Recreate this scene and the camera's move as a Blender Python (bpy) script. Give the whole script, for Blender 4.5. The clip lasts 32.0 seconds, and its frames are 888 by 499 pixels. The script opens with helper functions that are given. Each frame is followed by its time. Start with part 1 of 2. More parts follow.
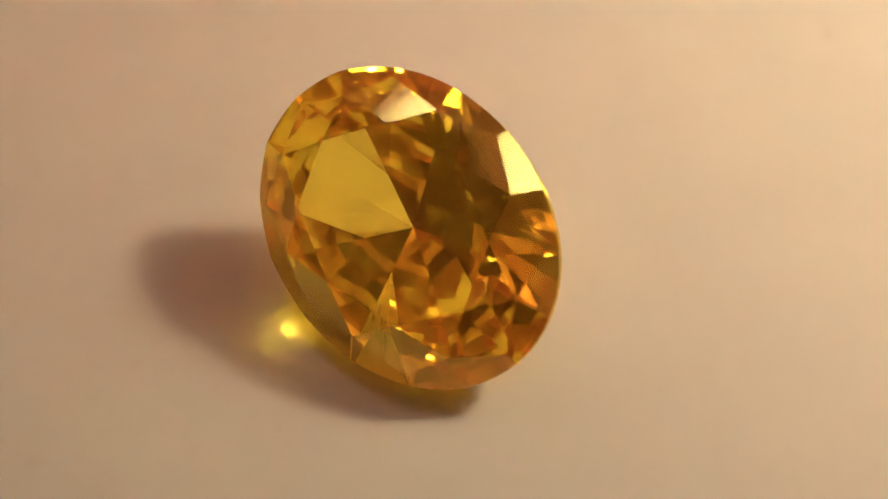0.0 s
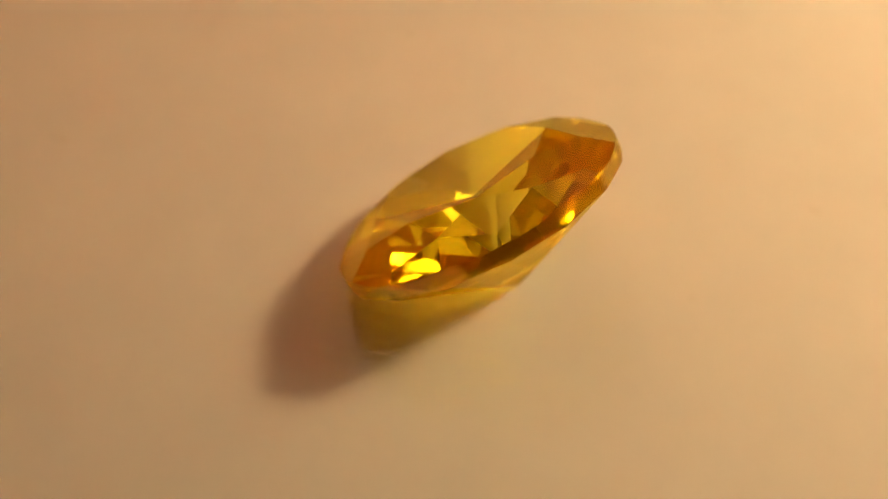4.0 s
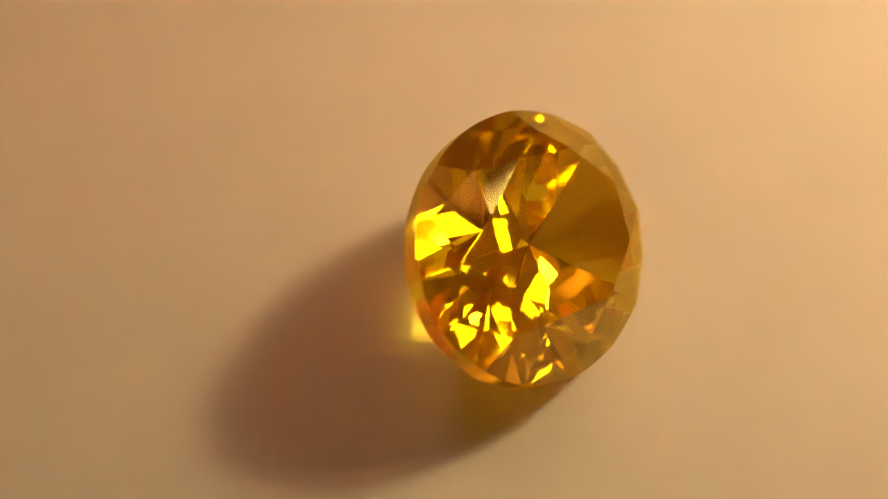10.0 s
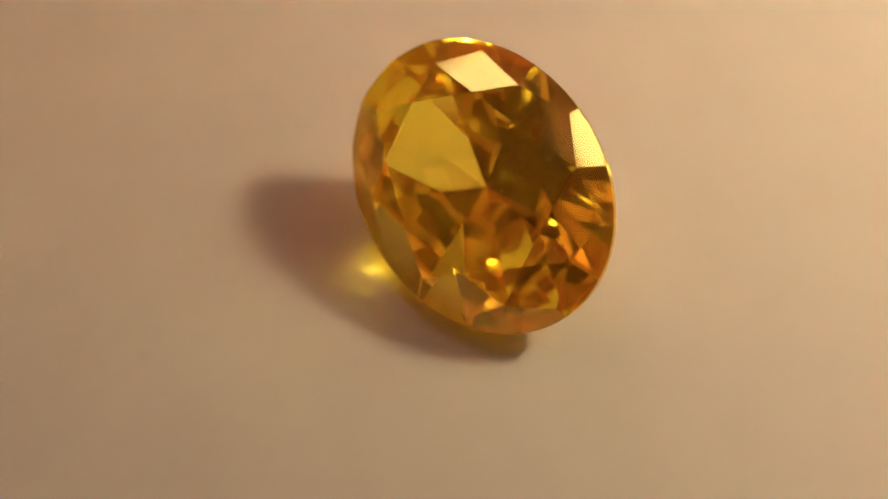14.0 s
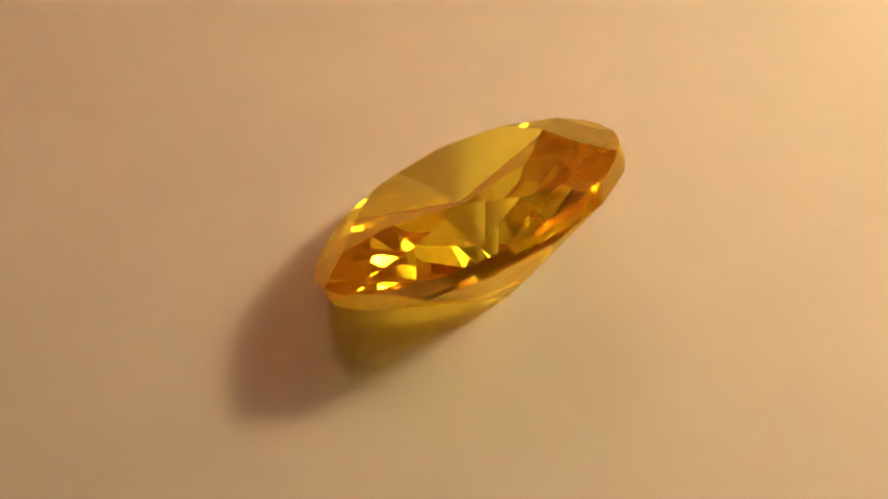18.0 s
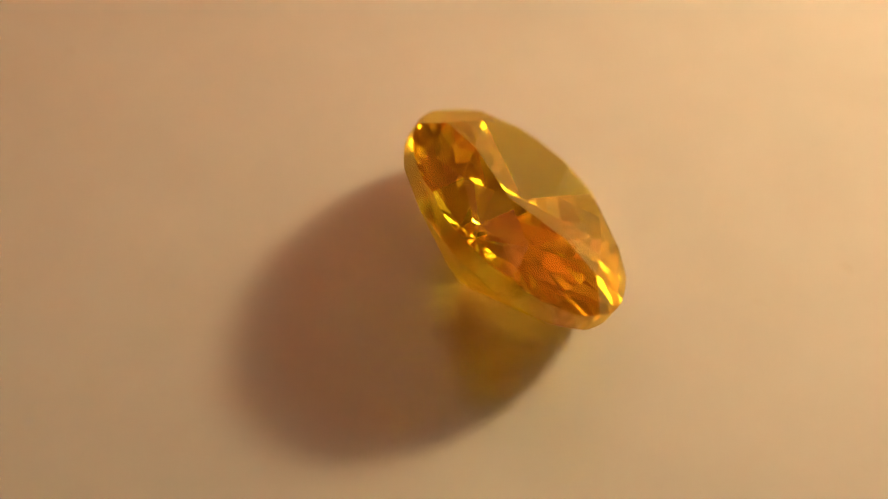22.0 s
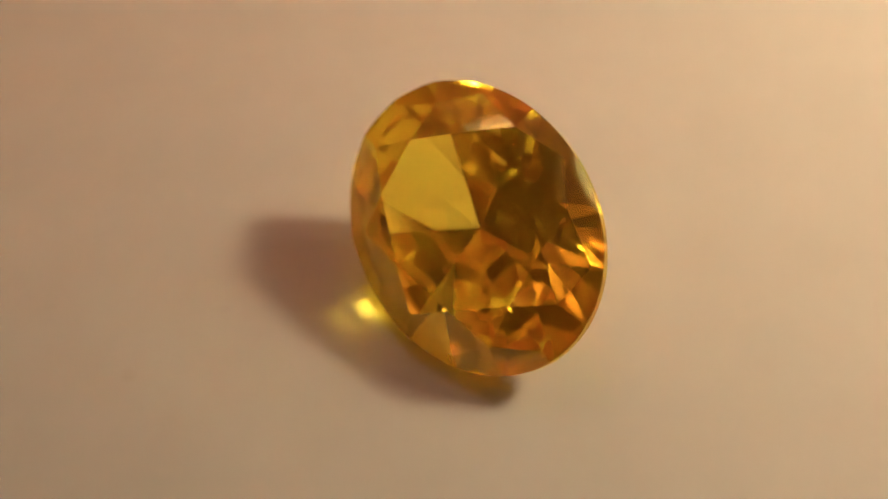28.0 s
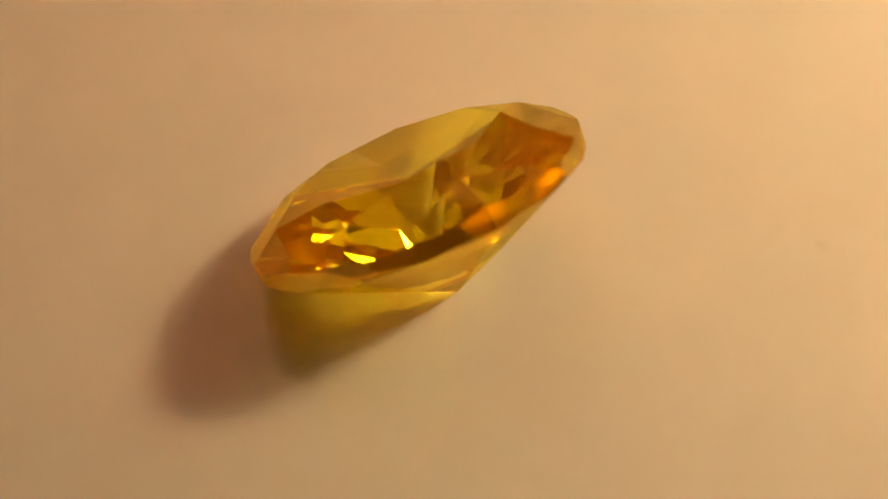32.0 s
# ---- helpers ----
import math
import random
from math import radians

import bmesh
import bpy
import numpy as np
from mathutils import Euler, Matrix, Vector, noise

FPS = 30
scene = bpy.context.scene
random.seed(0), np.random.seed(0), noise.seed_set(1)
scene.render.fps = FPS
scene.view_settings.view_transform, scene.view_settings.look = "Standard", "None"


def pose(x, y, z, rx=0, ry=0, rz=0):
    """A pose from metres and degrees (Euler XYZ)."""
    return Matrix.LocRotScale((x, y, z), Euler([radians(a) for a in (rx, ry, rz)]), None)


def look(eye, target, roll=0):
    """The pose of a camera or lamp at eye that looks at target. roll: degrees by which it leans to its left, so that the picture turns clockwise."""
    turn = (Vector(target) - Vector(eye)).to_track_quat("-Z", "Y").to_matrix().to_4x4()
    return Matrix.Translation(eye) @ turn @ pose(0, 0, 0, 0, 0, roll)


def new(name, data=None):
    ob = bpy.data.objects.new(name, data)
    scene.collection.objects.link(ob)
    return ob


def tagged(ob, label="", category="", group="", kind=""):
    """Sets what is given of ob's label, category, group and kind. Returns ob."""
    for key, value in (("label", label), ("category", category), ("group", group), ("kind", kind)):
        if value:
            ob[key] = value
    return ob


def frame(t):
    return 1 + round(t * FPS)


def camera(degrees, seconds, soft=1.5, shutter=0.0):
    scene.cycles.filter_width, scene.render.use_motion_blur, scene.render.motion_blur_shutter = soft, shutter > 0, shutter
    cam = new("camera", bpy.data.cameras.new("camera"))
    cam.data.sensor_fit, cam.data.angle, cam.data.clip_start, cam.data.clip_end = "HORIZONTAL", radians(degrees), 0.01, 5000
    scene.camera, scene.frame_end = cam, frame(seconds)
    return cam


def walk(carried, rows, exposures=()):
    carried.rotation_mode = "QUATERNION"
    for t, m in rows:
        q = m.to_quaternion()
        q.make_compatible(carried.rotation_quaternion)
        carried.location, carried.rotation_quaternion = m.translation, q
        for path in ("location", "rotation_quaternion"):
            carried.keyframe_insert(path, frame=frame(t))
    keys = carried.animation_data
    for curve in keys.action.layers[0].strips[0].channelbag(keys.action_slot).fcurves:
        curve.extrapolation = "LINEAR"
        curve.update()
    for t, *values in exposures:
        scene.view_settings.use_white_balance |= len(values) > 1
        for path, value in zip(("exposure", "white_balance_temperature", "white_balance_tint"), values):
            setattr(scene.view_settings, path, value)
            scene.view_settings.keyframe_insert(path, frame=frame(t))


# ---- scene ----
LENGTH, WIDTH = 0.01200, 0.00948
GIRDLE, CROWN, PAVILION = 0.00081, 0.00115, 0.00370
EDGE = 0.00082
TABLE, STAR, KEEL, KITE, TAIL = 0.615, 0.8077, 0.340, 0.9263, 0.9489
SPOT = (0.00167, -0.00124)
START, SPIN = 243.638, 26.0161
LAMP = (0.0575, 0.0255, 0.0555)
BULB, BULB_TINT, BULB_R = 0.092, (1.0, 0.705, 0.338), 0.0052
SHADE, SHADE_R = (0.0630, 0.0300, 0.0570), 0.0185
DISH, DISH_R = (0.116, -0.012, 0.0735), 0.070
# added fill light out of view, bounced off the ceiling into the shadows
UP, UP_TINT, UP_X, UP_Y, UP_Z = 27.0, (1.0, 0.40, 0.22), 0.12, 0.66, 1.00
# unseen glowing disc, added and placed for the stone's pale glints
OPAL_GLOW, OPAL_TINT, OPAL_R, OPAL_X, OPAL_Y = 6.5, (1.0, 0.70, 0.42), 0.20, -0.387, 1.01
GEM_TINT, GEM_IOR, GEM_FILL, GEM_FILL_SHARE = (1.0, 0.950, 0.30, 1), 2.16, (1.0, 0.45, 0.04, 1), 0.036
WALL_LOW, WALL_HIGH = (0.80, 0.36, 0.16), (0.86, 0.41, 0.19)
CEIL_LOW, CEIL_HIGH = (0.64, 0.56, 0.38), (0.70, 0.61, 0.42)
# seconds, stops, kelvin, tint
EXPOSURES = [
    (0, 0.12, 5220, 10), (1, 0.05, 5520, 10), (2, 0.08, 5810, 10), (3, 0.05, 6150, 10), (6, 0.0, 6780, 10), (7, 0.0, 6430, 10),
    (8, 0.05, 6150, 10), (9, 0.03, 6150, 10), (10, 0.0, 6620, 10), (11, -0.03, 6530, 10), (12, -0.12, 6150, 10), (13, -0.10, 5850, 10),
    (14, -0.03, 5450, 10), (17, 0.08, 5700, 10), (18, 0.05, 6080, 10), (19, -0.06, 6850, 10), (20, -0.05, 6850, 10), (21, 0.0, 6230, 10),
    (22, 0.03, 6040, 10), (24, 0.0, 6570, 10), (25, -0.03, 6530, 10), (28, -0.03, 5330, 10), (29, 0.0, 5150, 10), (30, 0.02, 5420, 10),
    (31, 0.0, 5970, 10), (32, -0.05, 6560, 10),
]
cam = camera(56.70, 32.0, soft=1.6)
PATH = [
    (0, pose(-0.00100, -0.01815, 0.02577, 35.87, -0.55, -0.89)),
    (0.5, pose(-0.00137, -0.01945, 0.02727, 36.09, -0.35, -1.54)),
    (1, pose(-0.00133, -0.01941, 0.02752, 35.72, -0.24, -0.10)),
    (1.5, pose(-0.00153, -0.01859, 0.02804, 35.30, 0.03, 1.26)),
    (2, pose(-0.00143, -0.01881, 0.02778, 36.62, 0.01, 0.83)),
    (2.5, pose(-0.00083, -0.01878, 0.02865, 36.87, -0.43, 3.52)),
    (3, pose(-0.00104, -0.01678, 0.03020, 33.25, -0.93, 3.13)),
    (3.5, pose(-0.00095, -0.01758, 0.02987, 33.53, -0.52, 3.43)),
    (5.5, pose(0.00027, -0.01660, 0.02919, 32.93, -0.19, 2.86)),
    (6, pose(0.00079, -0.01681, 0.02901, 33.58, -0.12, 2.36)),
    (6.5, pose(0.00055, -0.01626, 0.02852, 33.34, -0.10, 1.62)),
    (7, pose(0.00076, -0.01656, 0.02840, 32.29, -0.18, 2.00)),
    (7.5, pose(0.00028, -0.01637, 0.02814, 31.95, -0.04, -0.59)),
    (8, pose(-0.00083, -0.01659, 0.02858, 32.16, 0.01, -0.70)),
    (8.5, pose(-0.00066, -0.01607, 0.02851, 31.24, 0.34, -1.59)),
    (9, pose(-0.00177, -0.01614, 0.02871, 31.25, 0.74, -2.40)),
    (9.5, pose(-0.00219, -0.01767, 0.02958, 31.34, 0.69, -2.62)),
    (10, pose(-0.00228, -0.01726, 0.02868, 31.30, 0.62, -1.76)),
    (10.5, pose(-0.00274, -0.01765, 0.02786, 32.01, 0.35, -0.68)),
    (11, pose(-0.00106, -0.01803, 0.02658, 32.43, -0.02, -0.65)),
    (11.5, pose(-0.00019, -0.01818, 0.02632, 32.67, -0.33, 0.99)),
    (12, pose(0.00004, -0.01882, 0.02685, 32.94, -0.75, 1.77)),
    (12.5, pose(-0.00096, -0.01917, 0.02821, 32.93, -0.51, 1.51)),
    (13, pose(-0.00143, -0.01970, 0.02840, 32.26, -0.43, 3.68)),
    (13.5, pose(-0.00222, -0.01944, 0.02865, 32.83, -0.20, 1.85)),
    (14, pose(-0.00251, -0.01965, 0.02878, 32.04, -0.07, 2.31)),
    (14.5, pose(-0.00200, -0.01866, 0.02840, 32.68, -0.06, 2.21)),
    (16.5, pose(-0.00093, -0.01835, 0.02865, 34.25, -0.22, 5.42)),
    (17, pose(-0.00071, -0.01674, 0.02918, 33.00, -0.36, 5.10)),
    (17.5, pose(0.00034, -0.01625, 0.02778, 33.75, -0.45, 5.21)),
    (18, pose(-0.00048, -0.01504, 0.02817, 31.74, -0.43, 2.72)),
    (18.5, pose(-0.00016, -0.01594, 0.02869, 33.45, -0.38, 2.68)),
    (19, pose(-0.00002, -0.01712, 0.02848, 34.10, -0.33, 2.92)),
    (19.5, pose(0.00022, -0.01738, 0.02795, 33.10, -0.22, 1.85)),
    (20, pose(0.00053, -0.01741, 0.02805, 33.32, -0.18, 2.01)),
    (20.5, pose(0.00026, -0.01766, 0.02799, 33.28, -0.16, 1.47)),
    (21, pose(0.00034, -0.01847, 0.02784, 34.46, -0.28, 1.55)),
    (21.5, pose(-0.00047, -0.01864, 0.02820, 33.84, -0.12, -0.29)),
    (22, pose(-0.00077, -0.01915, 0.02854, 34.09, -0.16, -0.06)),
    (22.5, pose(-0.00098, -0.01857, 0.02858, 33.33, -0.18, 0.33)),
    (23, pose(-0.00154, -0.01849, 0.02797, 33.26, -0.09, -0.32)),
    (23.5, pose(-0.00173, -0.01864, 0.02782, 32.86, -0.24, -0.02)),
    (24, pose(-0.00166, -0.01835, 0.02737, 33.08, -0.33, -0.27)),
    (24.5, pose(-0.00180, -0.01880, 0.02714, 33.64, -0.39, -0.66)),
    (25, pose(-0.00128, -0.01915, 0.02667, 34.79, -0.48, 1.32)),
    (25.5, pose(-0.00110, -0.01871, 0.02574, 34.72, -0.44, 0.78)),
    (27.5, pose(-0.00240, -0.02049, 0.02777, 36.76, -0.33, 0.56)),
    (28, pose(-0.00257, -0.02031, 0.02812, 36.70, -0.34, 1.82)),
    (28.5, pose(-0.00184, -0.02003, 0.02783, 36.69, -0.33, 0.95)),
    (29, pose(-0.00104, -0.01944, 0.02746, 36.36, -0.35, 1.77)),
    (29.5, pose(0.00027, -0.01971, 0.02688, 37.43, -1.06, 5.22)),
    (30, pose(-0.00025, -0.01891, 0.02816, 36.36, -1.28, 3.90)),
    (30.5, pose(0.00177, -0.01785, 0.02703, 37.61, -1.36, 7.08)),
    (31, pose(0.00172, -0.01694, 0.02702, 36.21, -1.14, 5.56)),
    (31.5, pose(0.00233, -0.01609, 0.02625, 34.73, -1.14, 5.07)),
    (32, pose(0.00130, -0.01461, 0.02600, 32.60, -0.88, 2.73)),
]
cam.data.dof.use_dof = True
cam.data.dof.focus_distance = 0.0290
cam.data.dof.aperture_fstop = 30.0
walk(cam, PATH, EXPOSURES)

# ---- light ----
world = bpy.data.worlds.new("room_air")
scene.world = world
world.use_nodes = True
world.node_tree.nodes["Background"].inputs["Color"].default_value = (1.0, 0.62, 0.36, 1)
world.node_tree.nodes["Background"].inputs["Strength"].default_value = 0.02
scene.cycles.max_bounces = 24
scene.cycles.transmission_bounces = 24
scene.cycles.glossy_bounces = 16
scene.cycles.blur_glossy = 0.0
scene.cycles.sample_clamp_indirect = 0.0
scene.cycles.caustics_refractive = True
scene.cycles.caustics_reflective = True

bulb = bpy.data.lights.new("desk_bulb", "POINT")
bulb.energy, bulb.color, bulb.shadow_soft_size = BULB, BULB_TINT, BULB_R
new("desk_bulb", bulb).matrix_world = pose(*LAMP)


# ---- materials ----
def material(name):
    mat = bpy.data.materials.new(name)
    mat.use_nodes = True
    tree = mat.node_tree
    return mat, tree, tree.nodes["Principled BSDF"]


def node(tree, kind, **values):
    made = tree.nodes.new(kind)
    for key, value in values.items():
        made.inputs[key.replace("_", " ")].default_value = value
    return made


def ramp(tree, source, low, high, start=0.3, end=0.7):
    made = tree.nodes.new("ShaderNodeValToRGB")
    made.color_ramp.elements[0].position, made.color_ramp.elements[1].position = start, end
    made.color_ramp.elements[0].color, made.color_ramp.elements[1].color = (*low, 1), (*high, 1)
    tree.links.new(source, made.inputs["Fac"])
    return made.outputs["Color"]


def rough_surface(name, low, high, scale, roughness, bump, bump_scale, detail=6.0, stretch=(1, 1, 1)):
    """A matt surface with large mottling and fine relief."""
    mat, tree, shader = material(name)
    place = tree.nodes.new("ShaderNodeTexCoord")
    mapping = tree.nodes.new("ShaderNodeMapping")
    mapping.inputs["Scale"].default_value = stretch
    tree.links.new(place.outputs["Object"], mapping.inputs["Vector"])
    coarse = node(tree, "ShaderNodeTexNoise", Scale=scale, Detail=detail, Roughness=0.6)
    fine = node(tree, "ShaderNodeTexNoise", Scale=bump_scale, Detail=4.0, Roughness=0.65)
    for texture in (coarse, fine):
        tree.links.new(mapping.outputs["Vector"], texture.inputs["Vector"])
    tree.links.new(ramp(tree, coarse.outputs["Fac"], low, high), shader.inputs["Base Color"])
    relief = node(tree, "ShaderNodeBump", Strength=0.5, Distance=bump)
    tree.links.new(fine.outputs["Fac"], relief.inputs["Height"])
    tree.links.new(relief.outputs["Normal"], shader.inputs["Normal"])
    shader.inputs["Roughness"].default_value = roughness
    return mat


def paper_material():
    """Uncoated white paper: faint clouding, fibres and a little grime."""
    mat, tree, shader = material("white_paper")
    place = tree.nodes.new("ShaderNodeTexCoord")
    cloud = node(tree, "ShaderNodeTexNoise", Scale=220.0, Detail=5.0, Roughness=0.55)
    fibre = node(tree, "ShaderNodeTexNoise", Scale=2600.0, Detail=3.0, Roughness=0.7)
    fibre.inputs["Distortion"].default_value = 1.4
    grime = node(tree, "ShaderNodeTexNoise", Scale=420.0, Detail=2.0, Roughness=0.5)
    for texture in (cloud, fibre, grime):
        tree.links.new(place.outputs["Object"], texture.inputs["Vector"])
    base = ramp(tree, cloud.outputs["Fac"], (0.79, 0.775, 0.745), (0.83, 0.815, 0.785))
    spots = ramp(tree, grime.outputs["Fac"], (1, 1, 1), (0.93, 0.915, 0.89), 0.70, 0.82)
    mix = tree.nodes.new("ShaderNodeMix")
    mix.data_type, mix.blend_type = "RGBA", "MULTIPLY"
    mix.inputs["Factor"].default_value = 1.0
    tree.links.new(base, mix.inputs["A"])
    tree.links.new(spots, mix.inputs["B"])
    tree.links.new(mix.outputs["Result"], shader.inputs["Base Color"])
    relief = node(tree, "ShaderNodeBump", Strength=0.12, Distance=0.00004)
    tree.links.new(fibre.outputs["Fac"], relief.inputs["Height"])
    tree.links.new(relief.outputs["Normal"], shader.inputs["Normal"])
    shader.inputs["Roughness"].default_value = 0.85
    shader.inputs["Specular IOR Level"].default_value = 0.25
    return mat


def gem_material(name, roughness):
    """Transparent golden stone, tinted wherever light crosses or bounces, with a clear polish and an added orange fill.
    """
    mat, tree, shader = material(name)
    tree.nodes.remove(shader)
    glass = node(tree, "ShaderNodeBsdfGlass", Color=GEM_TINT, IOR=GEM_IOR, Roughness=roughness)
    polish = node(tree, "ShaderNodeBsdfGlossy", Color=(1, 1, 1, 1), Roughness=roughness)
    # small orange translucent share that lifts the dark facets in place of light
    fill_glow = node(tree, "ShaderNodeBsdfTranslucent", Color=GEM_FILL)
    shine = node(tree, "ShaderNodeMixShader", Fac=0.02)
    tree.links.new(glass.outputs["BSDF"], shine.inputs[1])
    tree.links.new(polish.outputs["BSDF"], shine.inputs[2])
    mix = node(tree, "ShaderNodeMixShader", Fac=GEM_FILL_SHARE)
    tree.links.new(shine.outputs["Shader"], mix.inputs[1])
    tree.links.new(fill_glow.outputs["BSDF"], mix.inputs[2])
    tree.links.new(mix.outputs["Shader"], tree.nodes["Material Output"].inputs["Surface"])
    return mat


def glowing(name, colour, strength):
    mat, tree, shader = material(name)
    shader.inputs["Base Color"].default_value = (0.8, 0.75, 0.65, 1)
    shader.inputs["Emission Color"].default_value = (*colour, 1)
    shader.inputs["Emission Strength"].default_value = strength
    return mat


PAPER = paper_material()
GEM = gem_material("golden_gem", 0.0)
GEM_GIRDLE = gem_material("golden_gem_girdle", 0.07)
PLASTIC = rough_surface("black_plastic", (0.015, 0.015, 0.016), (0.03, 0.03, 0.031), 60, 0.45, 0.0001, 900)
WOOD = rough_surface("brown_wood", (0.16, 0.085, 0.04), (0.27, 0.15, 0.075), 9, 0.5, 0.0004, 60, 8.0, (1, 9, 1))
PLASTER = rough_surface("warm_plaster", WALL_LOW, WALL_HIGH, 2.2, 0.9, 0.001, 90)
DARK_PLASTER = rough_surface("brown_plaster", (0.16, 0.085, 0.045), (0.22, 0.12, 0.065), 2.2, 0.9, 0.001, 90)
PALE_PLASTER = rough_surface("sand_plaster", (0.76, 0.60, 0.34), (0.83, 0.66, 0.38), 2.2, 0.9, 0.001, 90)
CEILING = rough_surface("ceiling_paint", CEIL_LOW, CEIL_HIGH, 1.6, 0.9, 0.001, 90)
FLOORING = rough_surface("dark_flooring", (0.09, 0.05, 0.025), (0.15, 0.085, 0.045), 5, 0.55, 0.0006, 40, 8.0, (1, 7, 1))
OPAL = glowing("opal_glass", OPAL_TINT, OPAL_GLOW)
ENAMEL = rough_surface("white_enamel", (0.86, 0.84, 0.81), (0.90, 0.88, 0.86), 40, 0.5, 0.0001, 500)
CREAM = rough_surface("cream_enamel", (0.88, 0.72, 0.42), (0.92, 0.76, 0.46), 40, 0.5, 0.0001, 500)
METAL = rough_surface("brushed_metal", (0.45, 0.43, 0.40), (0.55, 0.53, 0.5), 30, 0.4, 0.0002, 300)


# ---- building blocks ----
def part(name, bm, mat, parent=None, label=""):
    mesh = bpy.data.meshes.new(name)
    bm.normal_update()
    bm.to_mesh(mesh)
    bm.free()
    mesh.materials.append(mat)
    ob = new(name, mesh)
    if parent is not None:
        ob.parent = parent
    if label:
        ob["label"] = label
    return ob


def box(size, centre=(0, 0, 0), bevel=0.0, segments=2):
    bm = bmesh.new()
    bmesh.ops.create_cube(bm, size=1.0)
    for v in bm.verts:
        v.co = Vector((v.co.x * size[0] + centre[0], v.co.y * size[1] + centre[1], v.co.z * size[2] + centre[2]))
    if bevel:
        bmesh.ops.bevel(bm, geom=bm.edges[:], offset=bevel, segments=segments, profile=0.5, affect="EDGES")
    return bm


def lathe(profile, steps=72):
    """A solid of revolution round z from (radius, height) pairs; closed where the radius is nought."""
    bm = bmesh.new()
    rings = []
    for r, z in profile:
        if r == 0:
            rings.append([bm.verts.new((0, 0, z))])
        else:
            rings.append([bm.verts.new((r * math.cos(2 * math.pi * i / steps), r * math.sin(2 * math.pi * i / steps), z)) for i in range(steps)])
    for a, b in zip(rings, rings[1:]):
        for i in range(steps):
            j = (i + 1) % steps
            corners = [a[i % len(a)], a[j % len(a)], b[j % len(b)], b[i % len(b)]]
            unique = list(dict.fromkeys(corners))
            if len(unique) > 2:
                bm.faces.new(unique)
    bmesh.ops.recalc_face_normals(bm, faces=bm.faces[:])
    return bm


# ---- room that closes the place ----
FLOOR_Z, CEIL_Z = -0.80, 1.62
WEST, EAST, SOUTH, NORTH, THICK = -1.7, 1.6, -1.5, 1.7, 0.12


def room():
    wide, deep, tall = EAST - WEST, NORTH - SOUTH, CEIL_Z - FLOOR_Z
    mid = ((WEST + EAST) / 2, (SOUTH + NORTH) / 2, (FLOOR_Z + CEIL_Z) / 2)
    tagged(part("floor", box((wide + 2 * THICK, deep + 2 * THICK, 0.1), (mid[0], mid[1], FLOOR_Z - 0.05)), FLOORING), "dark brown wooden floor of the room", "floor", kind="structure")
    tagged(part("ceiling", box((wide + 2 * THICK, deep + 2 * THICK, 0.1), (mid[0], mid[1], CEIL_Z + 0.05)), CEILING), "plain warm-white painted ceiling", "ceiling", kind="structure")
    for name, size, centre in (
        ("wall_west", (THICK, deep, tall), (WEST - THICK / 2, mid[1], mid[2])),
        ("wall_east", (THICK, deep, tall), (EAST + THICK / 2, mid[1], mid[2])),
        ("wall_south", (wide + 2 * THICK, THICK, tall), (mid[0], SOUTH - THICK / 2, mid[2])),
        ("wall_north", (wide + 2 * THICK, THICK, tall), (mid[0], NORTH + THICK / 2, mid[2])),
    ):
        # Unseen walls: south coloured dark for facet reflections, north and west orange for fill.
        finish, label = {"wall_south": (DARK_PLASTER, "plain wall of the room, coloured dark brown for the facet reflections"), "wall_east": (PALE_PLASTER, "plain sand-coloured plastered wall of the room")}.get(name, (PLASTER, "plain plastered wall of the room, coloured orange to redden the fill light"))
        tagged(part(name, box(size, centre), finish), label, "wall", kind="structure")


def added_ceiling_light(x, y):
    """An unseen round opal fitting under the ceiling, added where the facets glint pale."""
    top = tagged(new("added_ceiling_light"), "unseen round opal glass ceiling light, added for pale facet glints", "lamp")
    top.matrix_world = pose(x, y, CEIL_Z)
    part("frame", lathe([(0, 0), (OPAL_R + 0.02, 0), (OPAL_R + 0.02, -0.035), (OPAL_R, -0.04), (OPAL_R, -0.03), (0, -0.03)]), METAL, top, "brushed metal rim")
    part("diffuser", lathe([(OPAL_R - 0.002, -0.031), (OPAL_R - 0.004, -0.05), (OPAL_R * 0.8, -0.075), (OPAL_R * 0.45, -0.088), (0, -0.092)]), OPAL, top, "glowing opal glass")
    return top


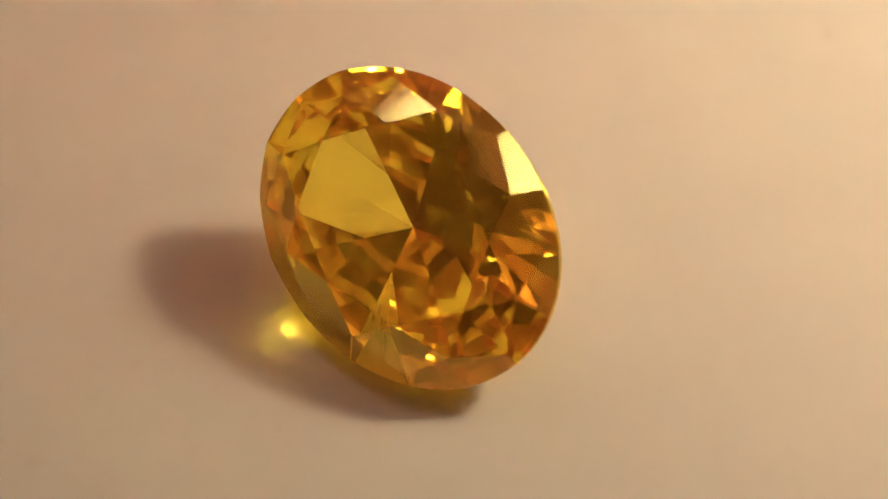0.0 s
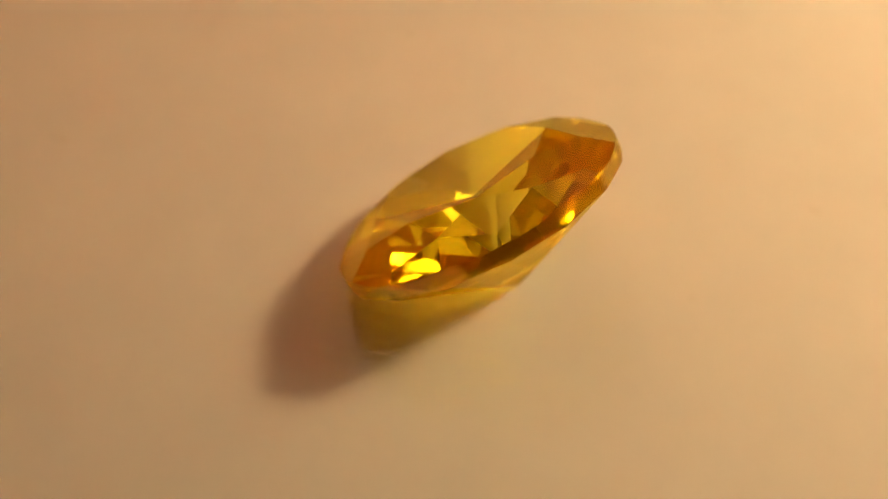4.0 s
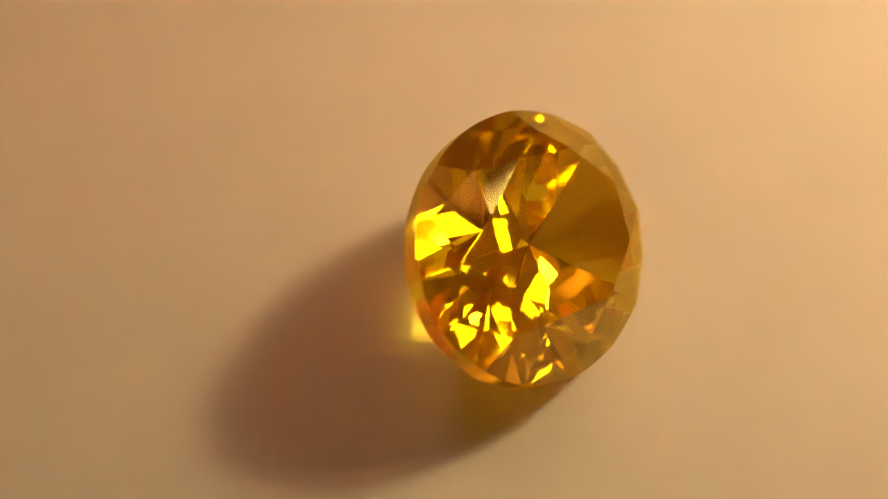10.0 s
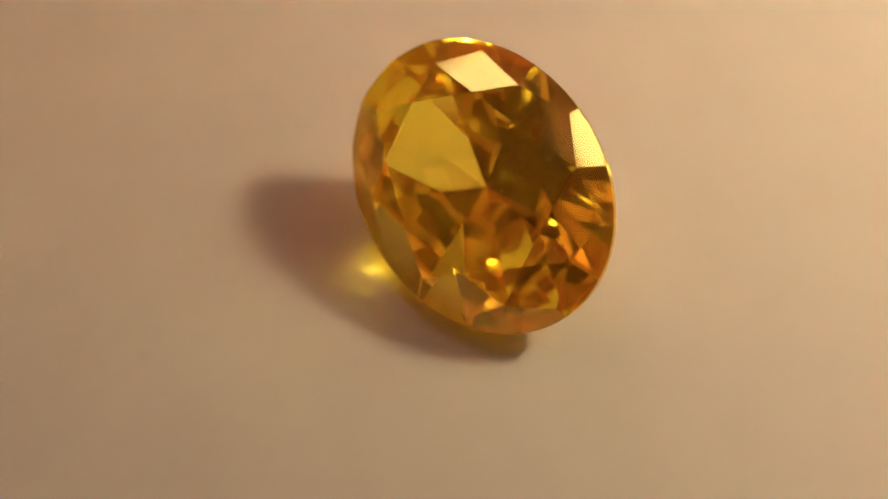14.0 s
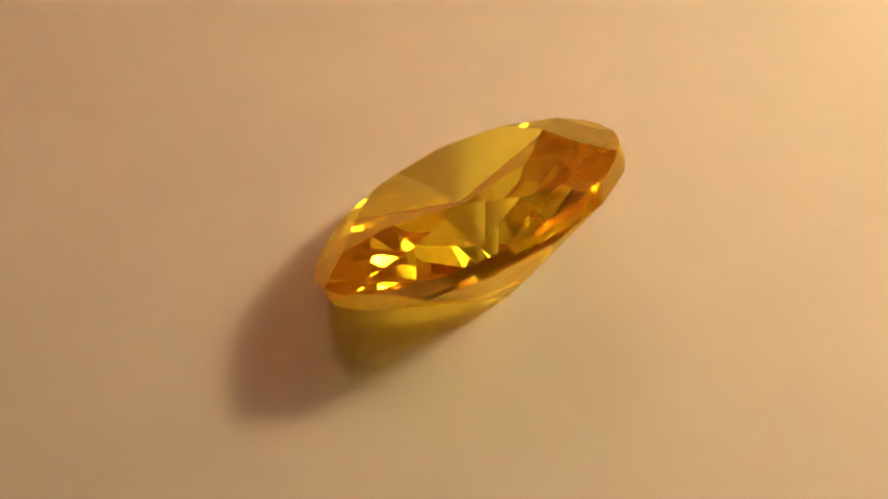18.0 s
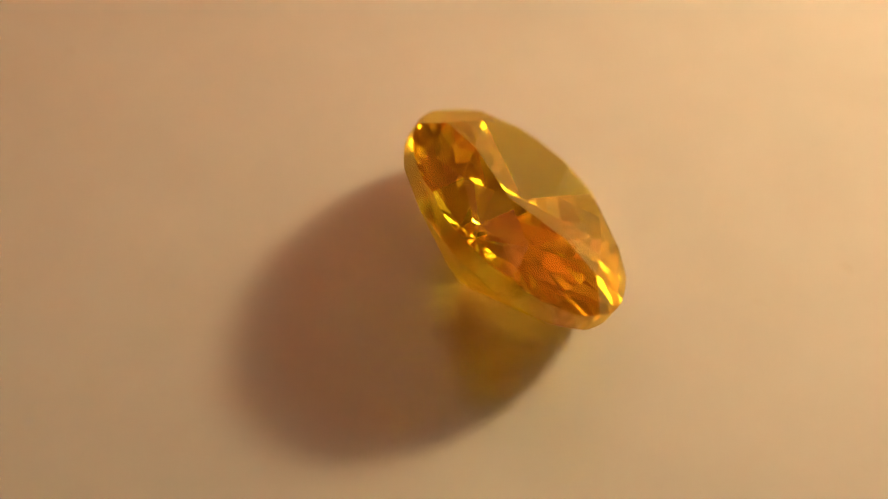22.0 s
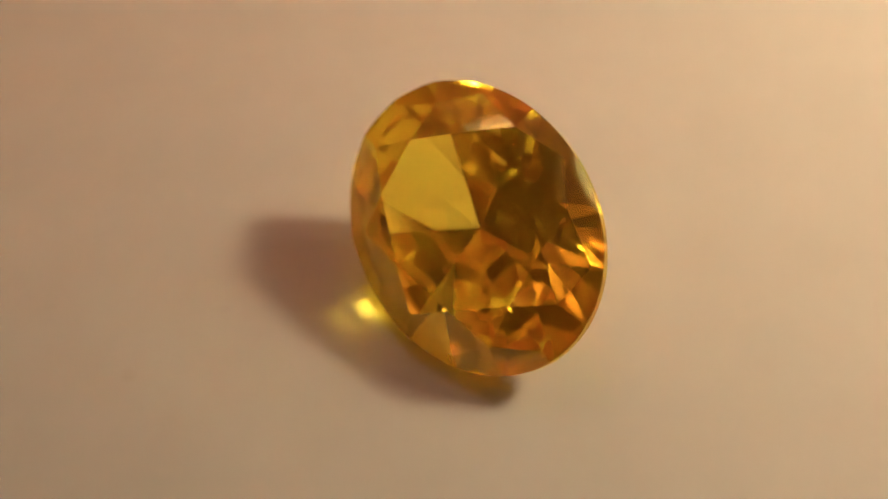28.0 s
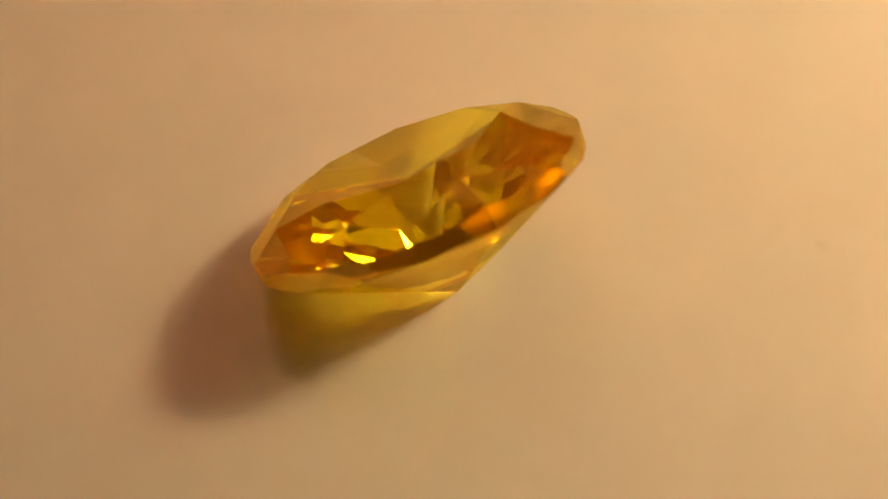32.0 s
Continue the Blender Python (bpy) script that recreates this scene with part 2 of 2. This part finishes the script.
def desk_lamp():
    """The lamp that lights the stone: a small bulb under a white reflector on a bent stem."""
    top = tagged(new("desk_lamp"), "small white desk lamp, switched on, beside the turntable", "lamp")
    foot = Vector((0.19, 0.17, TABLE_TOP_Z))
    top.matrix_world = Matrix.Translation(foot)
    aim = look(LAMP, (-0.02, -0.02, 0.03))
    socket = part("socket", lathe([(0, 0.0052), (0.0042, 0.0052), (0.0048, 0.007), (0.0048, 0.022), (0.0036, 0.025), (0, 0.025)], 32), ENAMEL, top, "white enamel bulb socket")
    socket.matrix_local = Matrix.Translation(-foot) @ aim
    shade = part("shade", lathe([(0, 0.0045), (0.007, 0.0040), (0.012, 0.0022), (SHADE_R, -0.0030), (SHADE_R + 0.0005, -0.0025), (0.0123, 0.0029), (0.0072, 0.0047), (0, 0.0052)]), ENAMEL, top, "shallow white reflector behind the bulb")
    hang = look(SHADE, (0.0, 0.0, 0.003))
    # unseen reflector, added and tinted cream so the facets mirror a bright side
    dish = part("reflector_bowl", lathe([(0.010, 0.020), (0.030, 0.018), (0.054, 0.010), (DISH_R, 0.0), (DISH_R + 0.0008, 0.0008), (0.0545, 0.0112), (0.0303, 0.0194), (0.010, 0.0215), (0.010, 0.020)]), CREAM, top, "wide cream enamel bowl behind the bulb, unseen, added to brighten the facets")
    dish.matrix_local = Matrix.Translation(-foot) @ look(DISH, (0.0, 0.0, 0.003))
    shade.matrix_local = Matrix.Translation(-foot) @ hang
    part("foot", lathe([(0, 0), (0.05, 0), (0.052, 0.003), (0.048, 0.010), (0.012, 0.014), (0, 0.014)]), ENAMEL, top)
    back = aim @ Vector((0, 0, 0.0248)) - foot
    ends = (Vector((0, 0, 0.013)), Vector((0, 0, 0.12)), back + (aim.to_3x3() @ Vector((0, 0, 0.03))), back)
    behind = hang @ Vector((0, 0, 0.03)) - foot
    legs = list(zip(ends, ends[1:])) + [(ends[1], behind), (behind, hang @ Vector((0, 0, 0.0050)) - foot)]
    for a, b in legs:
        rod = part("stem", lathe([(0, 0), (0.0035, 0), (0.0035, (b - a).length), (0, (b - a).length)], 20), METAL, top)
        rod.matrix_local = Matrix.Translation(a) @ (b - a).to_track_quat("Z", "Y").to_matrix().to_4x4()
    return top


def phone_stand_in():
    """An unseen matt black plate on a short pole, added behind the lens for the phone's dark body."""
    top = tagged(new("phone_stand_in"), "unseen matt black plate on a stand, standing in for the phone behind the lens", "stand")
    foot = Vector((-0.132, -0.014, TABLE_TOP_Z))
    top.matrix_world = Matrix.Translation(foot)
    # blocks fill light over the lower left and darkens the facet reflections
    plate = part("blocker_plate", box((0.135, 0.072, 0.008), (-0.0475, 0.012, 0.004), 0.002), PLASTIC, top, "matt black plate tilted over the paper")
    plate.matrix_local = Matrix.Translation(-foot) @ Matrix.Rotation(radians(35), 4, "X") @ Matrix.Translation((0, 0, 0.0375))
    part("base", lathe([(0, 0), (0.034, 0), (0.035, 0.002), (0.033, 0.006), (0.008, 0.008), (0, 0.008)], 48), PLASTIC, top)
    part("pole", lathe([(0, 0.007), (0.004, 0.007), (0.004, 0.078), (0, 0.078)], 24), METAL, top, "short metal pole")
    part("arm", box((0.024, 0.008, 0.008), (0.008, 0, 0.0735), 0.001), METAL, top)
    return top


def added_fill_lamp(x, y):
    """An unseen standing uplighter, added for fill: its bowl throws reddish light at the ceiling."""
    top = tagged(new("added_fill_lamp"), "unseen tall metal uplighter, added for the reddish fill light", "lamp")
    top.matrix_world = pose(x, y, FLOOR_Z)
    tall = UP_Z - FLOOR_Z
    part("base", lathe([(0, 0), (0.13, 0), (0.135, 0.006), (0.125, 0.020), (0.02, 0.028), (0, 0.028)]), METAL, top)
    part("pole", lathe([(0, 0.026), (0.012, 0.026), (0.012, tall - 0.088), (0, tall - 0.088)], 24), METAL, top)
    part("bowl", lathe([(0, tall - 0.09), (0.05, tall - 0.085), (0.12, tall - 0.035), (0.15, tall + 0.015), (0.147, tall + 0.015), (0.117, tall - 0.033), (0.05, tall - 0.080), (0, tall - 0.085)]), METAL, top, "shallow metal bowl, open at the top")
    up = bpy.data.lights.new("fill_bulb", "POINT")
    up.energy, up.color, up.shadow_soft_size = UP, UP_TINT, 0.03
    new("fill_bulb", up).matrix_world = pose(x, y, UP_Z - 0.02)
    return top


def table():
    top = tagged(new("table"), "plain brown wooden table under the turntable", "table")
    top.matrix_world = pose(0.1, 0.1, FLOOR_Z)
    height = TABLE_TOP_Z - FLOOR_Z
    part("tabletop", box((1.2, 0.8, 0.028), (0, 0, height - 0.014), 0.004), WOOD, top)
    for sx in (-1, 1):
        for sy in (-1, 1):
            part("leg", box((0.05, 0.05, height - 0.029), (sx * 0.54, sy * 0.34, (height - 0.029) / 2), 0.003), WOOD, top)
    return top


PAPER_T = 0.00012
PLATTER_Z = -PAPER_T
TABLE_TOP_Z = PLATTER_Z - 0.030


def turntable():
    """A slow display turntable: a fixed foot and a platter that turns."""
    base = tagged(new("turntable"), "black plastic display turntable under a paper sheet", "turntable")
    base.matrix_world = pose(0, 0, TABLE_TOP_Z)
    part("foot", lathe([(0, 0), (0.075, 0), (0.078, 0.003), (0.078, 0.016), (0.074, 0.019), (0, 0.019)]), PLASTIC, base)
    platter = part("platter", lathe([(0, 0.0195), (0.086, 0.0195), (0.088, 0.0215), (0.088, 0.028), (0.086, 0.030), (0, 0.030)], 96), PLASTIC, base, "round flat platter")
    return platter


def paper_sheet():
    """A round-cornered sheet of paper, a trace wavy, lying on the platter."""
    bm = bmesh.new()
    half, cells = 0.072, 24
    bmesh.ops.create_grid(bm, x_segments=cells, y_segments=cells, size=half)
    solid = bmesh.ops.extrude_face_region(bm, geom=bm.faces[:])
    for v in solid["geom"]:
        if isinstance(v, bmesh.types.BMVert):
            v.co.z -= PAPER_T
    bmesh.ops.recalc_face_normals(bm, faces=bm.faces[:])
    return tagged(part("paper_sheet", bm, PAPER), "plain white uncoated paper sheet under the gem", "paper")


# ---- the gem ----
def gem_planes():
    """Facet planes of an oval brilliant, in millimetres: (name, point, outward normal)."""
    a, b = LENGTH * 500, WIDTH * 500
    h, crown, pavilion = GIRDLE * 500, CROWN * 1000, PAVILION * 1000
    edge = EDGE * 500
    half_turn = math.cos(math.pi / 8)

    def at(r, degrees, z):
        return Vector((a * r * math.cos(radians(degrees)), b * r * math.sin(radians(degrees)), z))

    def plane(p, q, s):
        normal = (q - p).cross(s - p).normalized()
        return (p, normal if normal.dot(p) > 0 else -normal)

    star_z = h + crown * (1 - STAR * half_turn) / (1 - TABLE)
    kite_z = h + crown * (1 - KITE) / (1 - TABLE)
    tail_z = -h - pavilion * (1 - TAIL)
    keel_z = -h - pavilion * (1 - KEEL * half_turn)
    planes = [(Vector((0, 0, h + crown)), Vector((0, 0, 1)))]
    for k in range(8):
        d = 45 * k
        planes.append(plane(at(1, d, h), at(STAR, d - 22.5, star_z), at(STAR, d + 22.5, star_z)))
        planes.append(plane(at(TABLE, d, h + crown), at(TABLE, d + 45, h + crown), at(STAR, d + 22.5, star_z)))
        planes.append(plane(Vector((0, 0, -h - pavilion)), at(KEEL, d - 22.5, keel_z), at(KEEL, d + 22.5, keel_z)))
        for e in (0, 22.5):
            planes.append(plane(at(STAR, d + 22.5, star_z), at(1, d + 22.5, edge), at(KITE, d + 2 * e, kite_z)))
            planes.append(plane(at(KEEL, d + 22.5, keel_z), at(1, d + 22.5, -edge), at(TAIL, d + 2 * e, tail_z)))
    foot = plane(at(KEEL, 112.5, keel_z), at(1, 112.5, -edge), at(TAIL, 135, tail_z))
    return planes, foot


FACETS = ("kite_facet", "star_facet", "main_facet", "upper_girdle_facet", "lower_girdle_facet", "upper_girdle_facet", "lower_girdle_facet")


def gem():
    planes, foot = gem_planes()
    steps, tall = 96, 6.0
    bm = bmesh.new()
    rings = [[bm.verts.new((LENGTH * 500 * math.cos(2 * math.pi * i / steps), WIDTH * 500 * math.sin(2 * math.pi * i / steps), z)) for i in range(steps)] for z in (-tall, tall)]
    bm.faces.new(rings[1])
    bm.faces.new(rings[0][::-1])
    for i in range(steps):
        j = (i + 1) % steps
        bm.faces.new((rings[0][i], rings[0][j], rings[1][j], rings[1][i]))
    for point, normal in planes:
        cut = bmesh.ops.bisect_plane(bm, geom=bm.verts[:] + bm.edges[:] + bm.faces[:], dist=1e-5, plane_co=point, plane_no=normal, clear_outer=True)
        rim = [e for e in cut["geom_cut"] if isinstance(e, bmesh.types.BMEdge)]
        if len(rim) > 2:
            bmesh.ops.contextual_create(bm, geom=rim)
    bmesh.ops.remove_doubles(bm, verts=bm.verts[:], dist=2e-4)
    bmesh.ops.recalc_face_normals(bm, faces=bm.faces[:])
    bm.normal_update()
    stone = tagged(new("gemstone"), "golden-yellow oval brilliant-cut gemstone lying tilted on white paper", "gemstone")
    rim = bmesh.new()
    rim_seen = {}

    def lift(face, target, seen):
        for v in face.verts:
            if v not in seen:
                seen[v] = target.verts.new(v.co * 0.001)
        target.faces.new([seen[v] for v in face.verts])

    for f in bm.faces:
        if abs(f.normal.z) < 0.04:
            lift(f, rim, rim_seen)
            continue
        kind = max(range(len(planes)), key=lambda k: planes[k][1].dot(f.normal))
        piece = bmesh.new()
        lift(f, piece, {})
        part("table_facet" if kind == 0 else FACETS[(kind - 1) % 7], piece, GEM, stone)
    band = part("girdle", rim, GEM_GIRDLE, stone, "narrow frosted rim")
    for polygon in band.data.polygons:
        polygon.use_smooth = True
    low = foot[1]
    turn = low.rotation_difference(Vector((0, 0, -1))).to_matrix()
    turn = Matrix.Rotation(-math.atan2(low.y, low.x), 3, "Z") @ turn
    drop = min((turn @ v.co).z for v in bm.verts) * 0.001
    bm.free()
    rest = Matrix.Translation((SPOT[0], SPOT[1], -drop)) @ turn.to_4x4()
    return stone, rest


# ---- the place, put together ----
room()
added_ceiling_light(OPAL_X, OPAL_Y)
table()
desk_lamp()
phone_stand_in()
added_fill_lamp(UP_X, UP_Y)
platter = turntable()
paper = paper_sheet()
stone, stone_rest = gem()


def motions():
    """Platter, paper and stone turn together, clockwise seen from above."""
    times = [0.5 * i for i in range(65)]
    turns = [(t, Matrix.Rotation(radians(START - SPIN * t), 4, "Z")) for t in times]
    walk(platter, turns)
    walk(paper, turns)
    walk(stone, [(t, m @ stone_rest) for t, m in turns])


motions()
